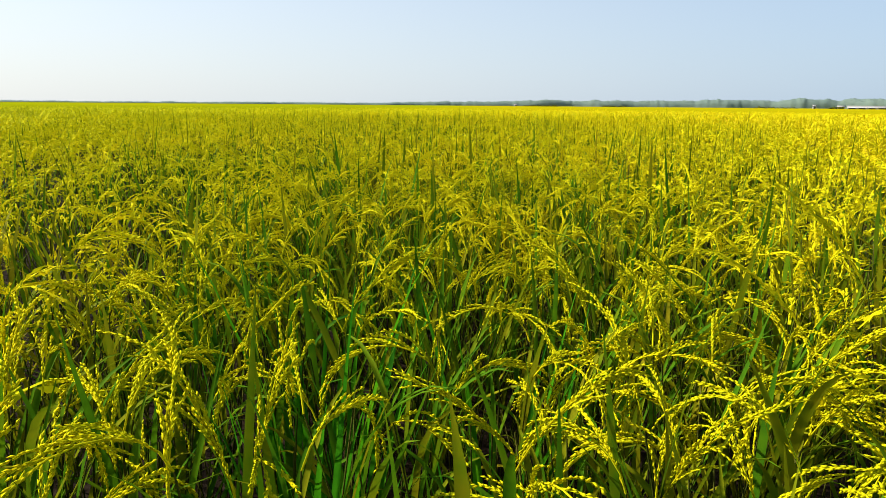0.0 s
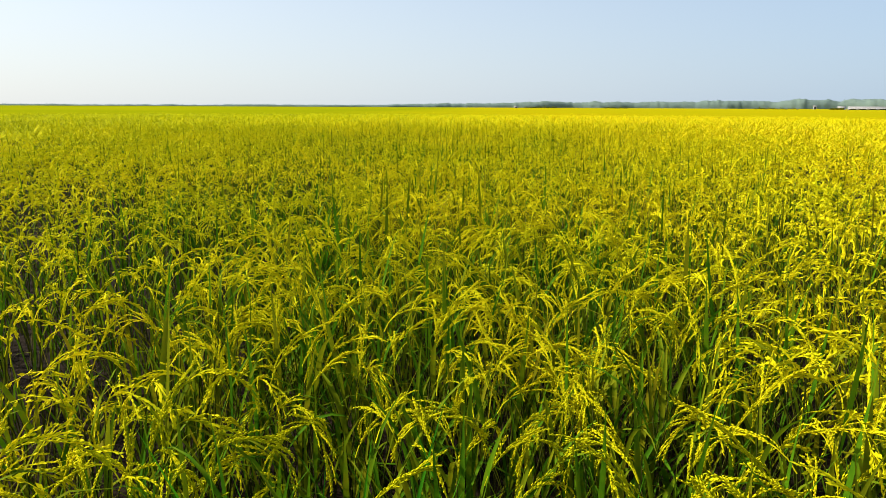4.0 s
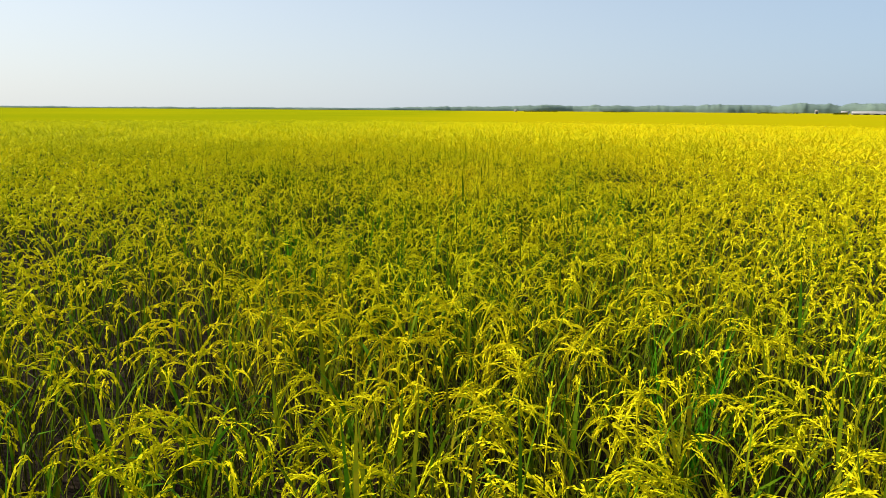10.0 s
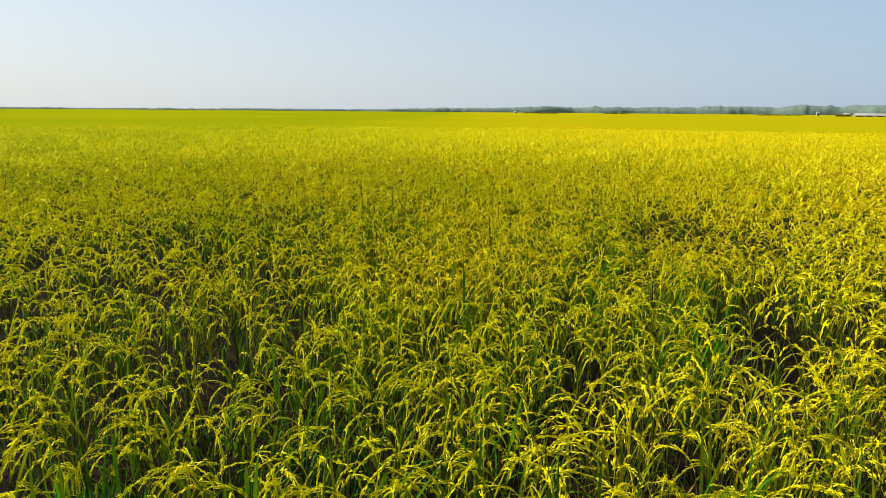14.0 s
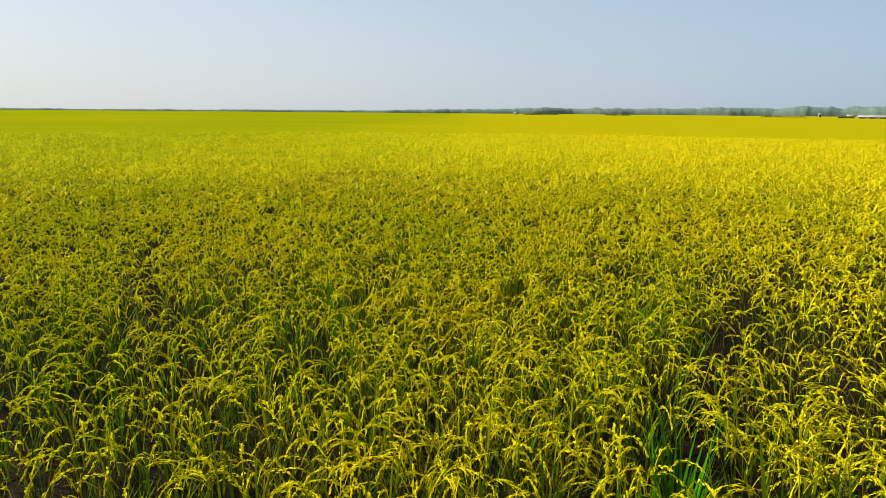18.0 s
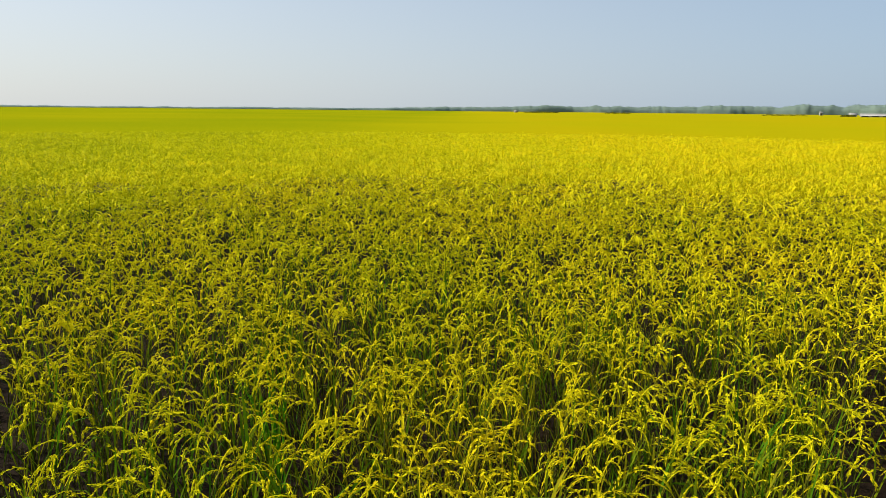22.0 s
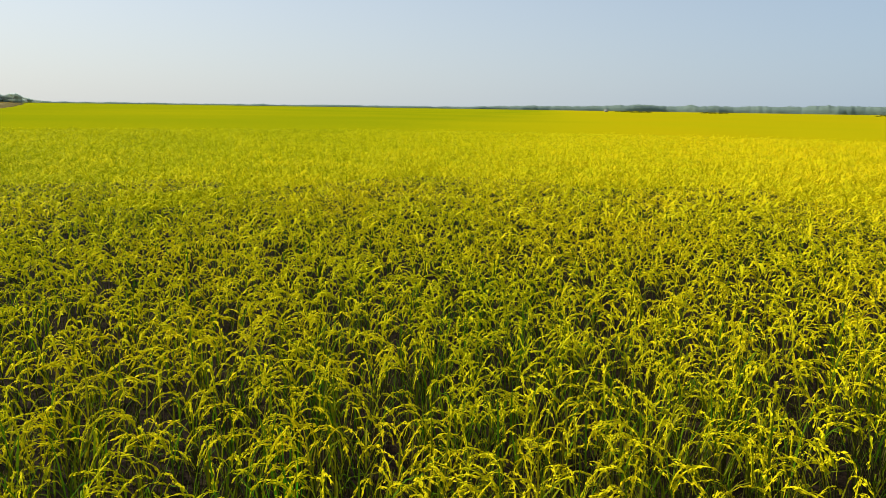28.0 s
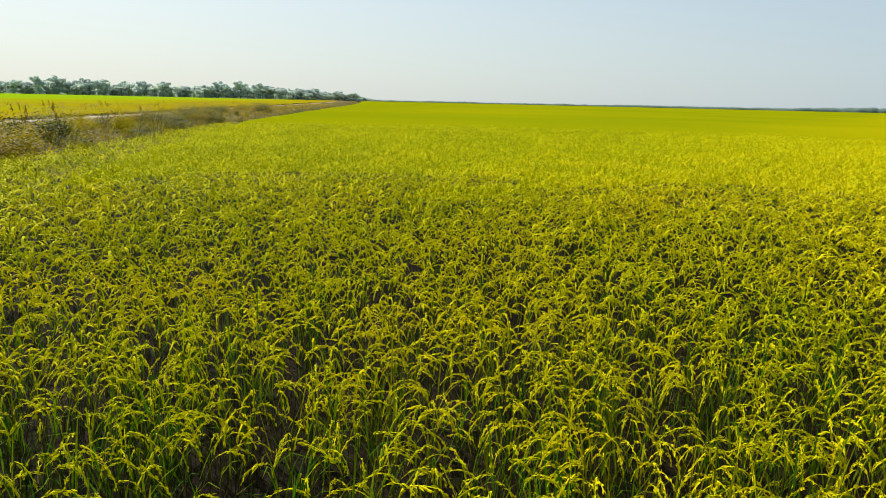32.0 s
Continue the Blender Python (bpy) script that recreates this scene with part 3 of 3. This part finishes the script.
tagged(new("bund_grass", mesh_of("bund_grass", np.concatenate(vs), np.concatenate(fs), (STRAW, WEED), np.concatenate(ms))), "dry yellow-brown grass on the earth bund", "grass", kind="stuff")


def bund_spot(d, n):
    """A place on top of the bund: d metres past its bend, n metres across."""
    k = np.argmin(np.hypot(bpts[:, 0] + 20, bpts[:, 1] - 26.7))
    run = np.concatenate([[0], np.cumsum(np.hypot(*np.diff(bpts[k:], axis=0).T))])
    x, y = np.interp(d, run, bpts[k:, 0]), np.interp(d, run, bpts[k:, 1])
    m = bnrm[k + int(np.argmin(abs(run - d)))]
    return x + m[0] * n, y + m[1] * n, float(np.interp(n, bund_x, bund_z)) - 0.03


def shrub(rng, height, wide, leaves, leaf_mat, label):
    """A bushy weed: forked stems and many small leaves."""
    root = tagged(new("shrub"), label, "shrub", "weeds on the bund")
    stems, blades = [], []
    for k in range(13):
        az = rng.uniform(0, 2 * math.pi)
        line = arc((0, 0, 0), az, height * rng.uniform(0.7, 1.05), rng.uniform(60, 88), rng.uniform(20, 70), 5)
        line[:, :2] *= wide
        stems.append(tube(line, np.linspace(0.012, 0.004, 5)))
        for j in range(leaves):
            p = line[rng.integers(1, 5)] + rng.normal(0, 0.12 * wide, 3)
            a2 = rng.uniform(0, 2 * math.pi)
            leaf = arc(p, a2, rng.uniform(0.05, 0.10), rng.uniform(-20, 50), rng.uniform(-60, 10), 3)
            blades.append(strip(leaf, np.array((-math.sin(a2), math.cos(a2), rng.normal(0, 0.4))), np.array((0.02, 0.042, 0.008))))
    part("stem", mesh_of("stem", *joined(stems), (STALK,)), root)
    part("foliage", mesh_of("foliage", *joined(blades), (leaf_mat,)), root)
    return root


def dry_stalk(rng, height):
    """A tall dry reed with a feathery head and a few hanging blades."""
    root = tagged(new("dry_reed"), "tall brown dry reed standing on the bund", "reed", "reeds on the bund")
    for k in range(4):
        az = rng.uniform(0, 2 * math.pi)
        line = arc((rng.normal(0, 0.12), rng.normal(0, 0.12), 0), az, height * rng.uniform(0.7, 1.0), 88, rng.uniform(68, 86), 6)
        stalk = part("stalk", mesh_of("stalk", *tube(line, np.linspace(0.010, 0.005, 6)), (STALK,)), root)
        head = [tube(line[-2:] + (0, 0, 0.02), (0.010, 0.016), 4)]
        for j in range(10):
            a2 = rng.uniform(0, 2 * math.pi)
            head.append(strip(arc(line[-1] - (0, 0, rng.uniform(0, 0.25)), a2, 0.16, 60, -30, 3), np.array((-math.sin(a2), math.cos(a2), 0.2)), np.array((0.02, 0.03, 0.01))))
        part("seed_head", mesh_of("seed_head", *joined(head), (STALK,)), stalk)
    return root


OLIVE, DARKER, GOLDEN = "bushy olive-green weed on the grassy bund", "low dark green weed at the edge of the bund", "bushy golden-brown dry weed on the grassy bund"
bushes = [shrub(brng, 0.45, 1.5, 44, HERB, OLIVE), shrub(brng, 0.60, 1.6, 44, STRAW, GOLDEN), shrub(brng, 0.62, 1.4, 48, WEED, DARKER), shrub(brng, 0.5, 1.8, 46, HERB, OLIVE)]
spots = [(d, n) for d, n in zip(brng.uniform(0, 40, 84), brng.uniform(0.7, 4.6, 84))] + [(d, n) for d, n in zip(brng.uniform(6, 90, 64), brng.uniform(3, 9.4, 64))] + [(31, 5.0), (32, 5.6)]
for k, (d, n) in enumerate(spots):
    x, y, z = bund_spot(max(d, 0.2), n)
    m = pose(x, y, z, 0, 0, brng.uniform(0, 360))
    m = m @ Matrix.Scale(brng.uniform(0.75, 1.3), 4)
    if k < 4:
        bushes[k].matrix_basis = m
    else:
        copy_thing(bushes[k % 4], m)
reeds = [dry_stalk(brng, 1.2), dry_stalk(brng, 1.45)]
for k, (d, n) in enumerate(((5, 8.0), (8, 8.5), (12, 7.2), (13, 8.4), (14.2, 7.6), (16, 8.8), (9, 3.4), (10.5, 4.0), (11.5, 3.0), (22, 7.5), (24, 8.2), (27, 6.5), (31, 5.5), (40, 7))):
    m = pose(*bund_spot(d, n), 0, 0, brng.uniform(0, 360))
    if k < 2:
        reeds[k].matrix_basis = m
    else:
        copy_thing(reeds[k % 2], m)


# ---- far trees ----
LUMP = np.array([(math.cos(a) * math.cos(b), math.sin(a) * math.cos(b), math.sin(b)) for b in np.radians((-60, -10, 35, 75)) for a in np.arange(7) * math.tau / 7])
LUMP_F = np.array([q for r in range(3) for c in range(7) for q in ((r * 7 + c, r * 7 + (c + 1) % 7, r * 7 + 7 + (c + 1) % 7), (r * 7 + c, r * 7 + 7 + (c + 1) % 7, r * 7 + 7 + c))] + [(21, 22 + c, 23 + c) for c in range(5)])


def leaf_clumps(rng, centres, radius, per, size):
    """Loose bunches of leaf-sized facets round the given centres."""
    n = len(centres) * per
    at = np.repeat(centres, per, 0) + np.clip(rng.normal(0, 1, (n, 3)), -1.4, 1.4) * np.repeat(radius, per)[:, None] * 0.55
    u = rng.normal(size=(n, 3))
    u /= np.linalg.norm(u, axis=1, keepdims=True)
    w = np.cross(u, rng.normal(size=(n, 3)))
    w /= np.linalg.norm(w, axis=1, keepdims=True)
    k = rng.uniform(0.5, 1.2, n)[:, None] * size
    v = np.stack([at - u * k, at + w * k * 0.6, at + u * k, at - w * k * 0.6], 1).reshape(-1, 3)
    i = np.arange(n)[:, None] * 4
    return v, np.concatenate([i + (0, 1, 2), i + (0, 2, 3)])


def broad_tree(rng, height):
    root = tagged(new("broadleaf_tree"), "grey-green broadleaf tree on the far field edge, haze in its colour", "tree", "trees beyond the fields")
    wood, ends = [tube(np.array(((0, 0, 0), (0.1, 0, height * 0.2), (0.15, 0.1, height * 0.45), (0.1, 0.2, height * 0.7))), np.array((0.3, 0.24, 0.17, 0.08)), 6)], []
    for k in range(9):
        az = rng.uniform(0, 2 * math.pi)
        limb = arc((0.1, 0.1, height * rng.uniform(0.28, 0.6)), az, height * rng.uniform(0.25, 0.42), rng.uniform(20, 65), rng.uniform(10, 60), 4)
        wood.append(tube(limb, np.linspace(0.12, 0.04, 4), 4))
        ends += [limb[-1], limb[2], limb[1] * (1.6, 1.6, 0.45)]
    ends.append(np.array((0.1, 0.2, height * 0.85)))
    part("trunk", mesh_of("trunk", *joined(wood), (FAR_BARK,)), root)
    ends = np.array(ends)
    v, f = leaf_clumps(rng, ends, np.full(len(ends), height * 0.15) * rng.uniform(0.6, 1.2, len(ends)), 30, 0.30)
    dense = [(LUMP * height * rng.uniform(0.07, 0.12, 3) * (1 + rng.normal(0, 0.22, (28, 1))) + e, LUMP_F) for e in ends]
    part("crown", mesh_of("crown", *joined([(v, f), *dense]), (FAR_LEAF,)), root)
    return root


def palm_tree(rng, height):
    root = tagged(new("palm_tree"), "slender palm standing above the far trees, haze in its colour", "palm", "palms beyond the fields")
    line = arc((0, 0, 0), rng.uniform(0, 6.28), height, 88, rng.uniform(78, 86), 6)
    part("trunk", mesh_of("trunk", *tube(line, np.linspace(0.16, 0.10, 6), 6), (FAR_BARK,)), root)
    for k in range(13):
        az = k * 2.4 + rng.normal(0, 0.2)
        frond = arc(line[-1], az, rng.uniform(2.4, 3.3), rng.uniform(10, 75), rng.uniform(-80, -30), 6)
        side = np.array((-math.sin(az), math.cos(az), 0))
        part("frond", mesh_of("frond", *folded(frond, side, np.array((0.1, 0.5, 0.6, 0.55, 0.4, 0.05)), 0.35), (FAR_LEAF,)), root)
    return root


trng = np.random.default_rng(31)


def far_spot(bearing, dist):
    a = radians(bearing)
    return -math.sin(a) * dist, 17.5 + math.cos(a) * dist


models_t = [broad_tree(trng, h) for h in (6.0, 7.5, 8.5, 9.5, 7.0)]
models_p = [palm_tree(trng, h) for h in (7.8, 9.0)]
k = 0
for bearing in np.arange(39.5, 73, 0.28):
    low = np.interp(bearing, (39, 42, 46, 48, 52, 70), (0.45, 0.7, 0.9, 1.15, 0.85, 1.0))
    x, y = far_spot(bearing + trng.normal(0, 0.15), trng.uniform(850, 890))
    m = pose(x, y, 0, 0, 0, trng.uniform(0, 360)) @ Matrix.Scale(1.0, 4)
    src = models_t[k % 5]
    ob = src if k < 5 else copy_thing(src, m)
    ob.matrix_basis = m @ Matrix.Diagonal((2.6, 2.6, 1.95 * low * trng.uniform(0.75, 1.25), 1))
    k += 1
for k, bearing in enumerate((44.0, 47.2, 51.5, 52.3, 53.4, 54.6, 55.2, 56.8, 57.4, 58.1, 59.9, 62.0, 45.1, 46.2)):
    x, y = far_spot(bearing, trng.uniform(835, 850))
    m = pose(x, y, 0, 0, 0, trng.uniform(0, 360)) @ Matrix.Diagonal((1.5, 1.5, trng.uniform(1.0, 1.3), 1))
    if k < 2:
        models_p[k].matrix_basis = m
    else:
        copy_thing(models_p[k % 2], m)
# the far woods along the horizon: a lumpy crown surface with loose leaf bunches
def woods_ridge(b0, b1, step, dist, height, seed):
    bs = np.arange(b0, b1, step)
    prof = np.array(((-9, 0.0), (-8.5, 0.45), (-6.5, 0.8), (-3, 0.97), (0, 1.0), (4, 0.9), (9, 0.0)))
    V = []
    for bearing in bs:
        a = radians(bearing)
        h = height(bearing) * (1.0 + 0.22 * noise.noise((bearing * 0.35, seed, 4)) + 0.16 * noise.noise((bearing * 1.5, seed, 8)) + 0.07 * noise.noise((bearing * 4, seed, 2)))
        for n, z in prof:
            wob = 1.0 + 0.07 * noise.noise((bearing * 2.5, n * 0.3, seed))
            d = dist + n * 1.5 * wob + 12 * noise.noise((bearing * 0.3, seed, 6))
            V.append((-math.sin(a) * d, 17.5 + math.cos(a) * d, z * h * wob))
    m = len(prof)
    i, j = np.meshgrid(np.arange(len(bs) - 1), np.arange(m - 1), indexing="ij")
    k = i * m + j
    f = np.concatenate([np.stack([k, k + m + 1, k + m], -1).reshape(-1, 3), np.stack([k, k + 1, k + m + 1], -1).reshape(-1, 3)])
    V = np.array(V)
    tops = V.reshape(len(bs), m, 3)[::3, 1:5].reshape(-1, 3)
    return joined([(V, f), leaf_clumps(trng, tops, np.full(len(tops), 0.9), 6, 0.32)])


wv, wf = woods_ridge(-60, 95, 0.06, 920, lambda b: float(np.interp(b, (-25, -5, 8, 30), (10.5, 8.0, 3.4, 2.6))), 1.5)
tagged(new("far_woods", mesh_of("far_woods", wv, wf, (WOODS,), smooth=True)), "low band of woods along the horizon, haze in its colour", "woods", kind="stuff")
wv, wf = woods_ridge(38.5, 95, 0.06, 905, lambda b: float(np.interp(b, (38.5, 42, 47, 60), (3.5, 8.0, 12.5, 11.5))), 7.5)
tagged(new("thicket", mesh_of("thicket", wv, wf, (FAR_LEAF,), smooth=True)), "undergrowth behind the far trees, haze in its colour", "thicket", kind="stuff")


# ---- far buildings ----
def box(x0, y0, z0, x1, y1, z1):
    v = np.array([(x, y, z) for z in (z0, z1) for y in (y0, y1) for x in (x0, x1)], float)
    f = np.array(((0, 2, 3), (0, 3, 1), (4, 5, 7), (4, 7, 6), (0, 1, 5), (0, 5, 4), (2, 6, 7), (2, 7, 3), (0, 4, 6), (0, 6, 2), (1, 3, 7), (1, 7, 5)))
    return v, f


def gable(x0, y0, x1, y1, z, rise, over=0.25, thick=0.12):
    """A pitched roof with its ridge along x."""
    ym = (y0 + y1) / 2
    a = np.array([(x, y, h) for x in (x0 - over, x1 + over) for y, h in ((y0 - over, z - 0.2), (ym, z + rise), (y1 + over, z - 0.2), (y1 + over, z - 0.2 - thick), (ym, z + rise - thick), (y0 - over, z - 0.2 - thick))], float)
    f = []
    for k in range(6):
        q = (k + 1) % 6
        f += [(k, q, q + 6), (k, q + 6, k + 6)]
    f += [(0, 5, 4), (0, 4, 1), (1, 4, 3), (1, 3, 2), (6, 10, 11), (6, 7, 10), (7, 9, 10), (7, 8, 9)]
    return a, np.array(f)


def shed(name, label, bearing, dist, length, deep, high, rise, bays):
    x, y = far_spot(bearing, dist)
    root = tagged(new(name), label, "building")
    root.matrix_basis = pose(x, y, 0, 0, 0, bearing)
    part("wall", mesh_of("wall", *box(-length / 2, 0, 0, length / 2, deep, high), (WALLP,)), root)
    part("roof", mesh_of("roof", *gable(-length / 2, 0, length / 2, deep, high, rise), (ROOF,)), root)
    for k in range(bays):
        c = -length / 2 + (k + 0.5) * length / bays
        # solid dark panel on the wall, painting the shade of an open bay
        part("doorway", mesh_of("doorway", *box(c - length / bays * 0.33, -0.06, 0.1, c + length / bays * 0.33, 0.3, high * 0.78), (DARK,)), root)
    return root


shed("storage_shed", "long low shed with a pale sheet roof in the fields", -30.6, 400, 26, 9, 1.9, 0.8, 6)
shed("field_hut", "small whitewashed hut among the fields", -28.3, 420, 3.6, 3, 2.3, 0.5, 1)
shed("field_hut", "small whitewashed hut before the far woods", -26.3, 620, 2.6, 3, 3.4, 0.5, 1)
shed("field_hut", "tiny pale hut standing in the far rice", -4.0, 560, 2.6, 2.5, 2.0, 0.6, 1)
shed("field_house", "pale block-shaped house behind the far trees", 51.6, 896, 21, 12, 13.5, 0.5, 0)
hrng = np.random.default_rng(41)
for bearing, dist, wide in ((-6.6, 480, 13.0), (-5.2, 520, 9.0), (-12.0, 500, 16.0), (-24.0, 430, 22.0), (-28.0, 415, 6.0)):
    x, y = far_spot(bearing, dist)
    root = tagged(new("hedge"), "low dark green hedge on a distant field bund", "hedge", "hedges in the far fields")
    root.matrix_basis = pose(x, y, 0, 0, 0, bearing)
    c = np.stack([np.linspace(-wide / 2, wide / 2, 24), hrng.normal(0, 0.4, 24), hrng.uniform(0.7, 1.7, 24)], 1)
    part("foliage", mesh_of("foliage", *leaf_clumps(hrng, c, np.full(24, 0.55), 22, 0.3), (WEED,)), root)
    part("stem", mesh_of("stem", *joined([tube(np.array(((p[0], p[1], 0), (p[0], p[1], p[2]))), (0.05, 0.03)) for p in c]), (STALK,)), root)

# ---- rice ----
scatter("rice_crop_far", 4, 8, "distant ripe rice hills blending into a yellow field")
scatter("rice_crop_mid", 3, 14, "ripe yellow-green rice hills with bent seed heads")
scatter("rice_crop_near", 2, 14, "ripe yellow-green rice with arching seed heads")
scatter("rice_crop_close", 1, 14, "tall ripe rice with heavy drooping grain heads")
made = np.random.default_rng(5)
models = []
for k in range(10):
    root = new("rice_plant")
    tagged(root, "ripe rice plant with green blades and drooping yellow grain heads", "rice plant", "rice plants beside the start of the way")
    head = None
    for kind, v, f in rice_parts(made, 0):
        ob = part(kind, mesh_of(kind, v, f, (KINDS[kind][1],), smooth=kind in ("leaf", "stem")), head if kind == "seed_spray" else root)
        head = ob if kind == "panicle" else head
    models.append(root)


def green_tuft(rng):
    """A late hill without seed heads: a sheaf of long fresh blades."""
    root = tagged(new("green_rice_tuft"), "tuft of fresh green rice blades without grain", "rice plant", "green tufts among the ripe rice")
    for k in range(18):
        az, lean = rng.uniform(0, math.tau), rng.uniform(0.01, 0.07)
        line = arc((math.cos(az) * lean, math.sin(az) * lean, 0), az, rng.uniform(0.75, 1.12), rng.uniform(80, 89), rng.uniform(35, 80), 9, 2.2)
        u = np.linspace(0, 1, 9)
        w = rng.uniform(0.011, 0.018) * np.clip(np.minimum(0.4 + 1.5 * u, (1.0 - u) * 2.6), 0.04, 1.0)
        part("leaf", mesh_of("leaf", *folded(line, np.array((-math.sin(az), math.cos(az), rng.normal(0, 0.2))), w, 0.35), (FRESH,), smooth=True), root)
    return root


tufts = [green_tuft(made) for k in range(3)]
for k, (x, y) in enumerate(TUFTS):
    m = pose(x, y, 0, made.normal(0, 3), made.normal(0, 3), made.uniform(0, 360))
    if k < 3:
        tufts[k].matrix_basis = m
    else:
        copy_thing(tufts[k % 3], m)
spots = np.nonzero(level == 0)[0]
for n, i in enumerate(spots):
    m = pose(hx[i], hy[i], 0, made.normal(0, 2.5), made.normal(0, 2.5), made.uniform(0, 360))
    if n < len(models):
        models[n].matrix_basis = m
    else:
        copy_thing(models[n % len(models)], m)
print("plants", len(spots))
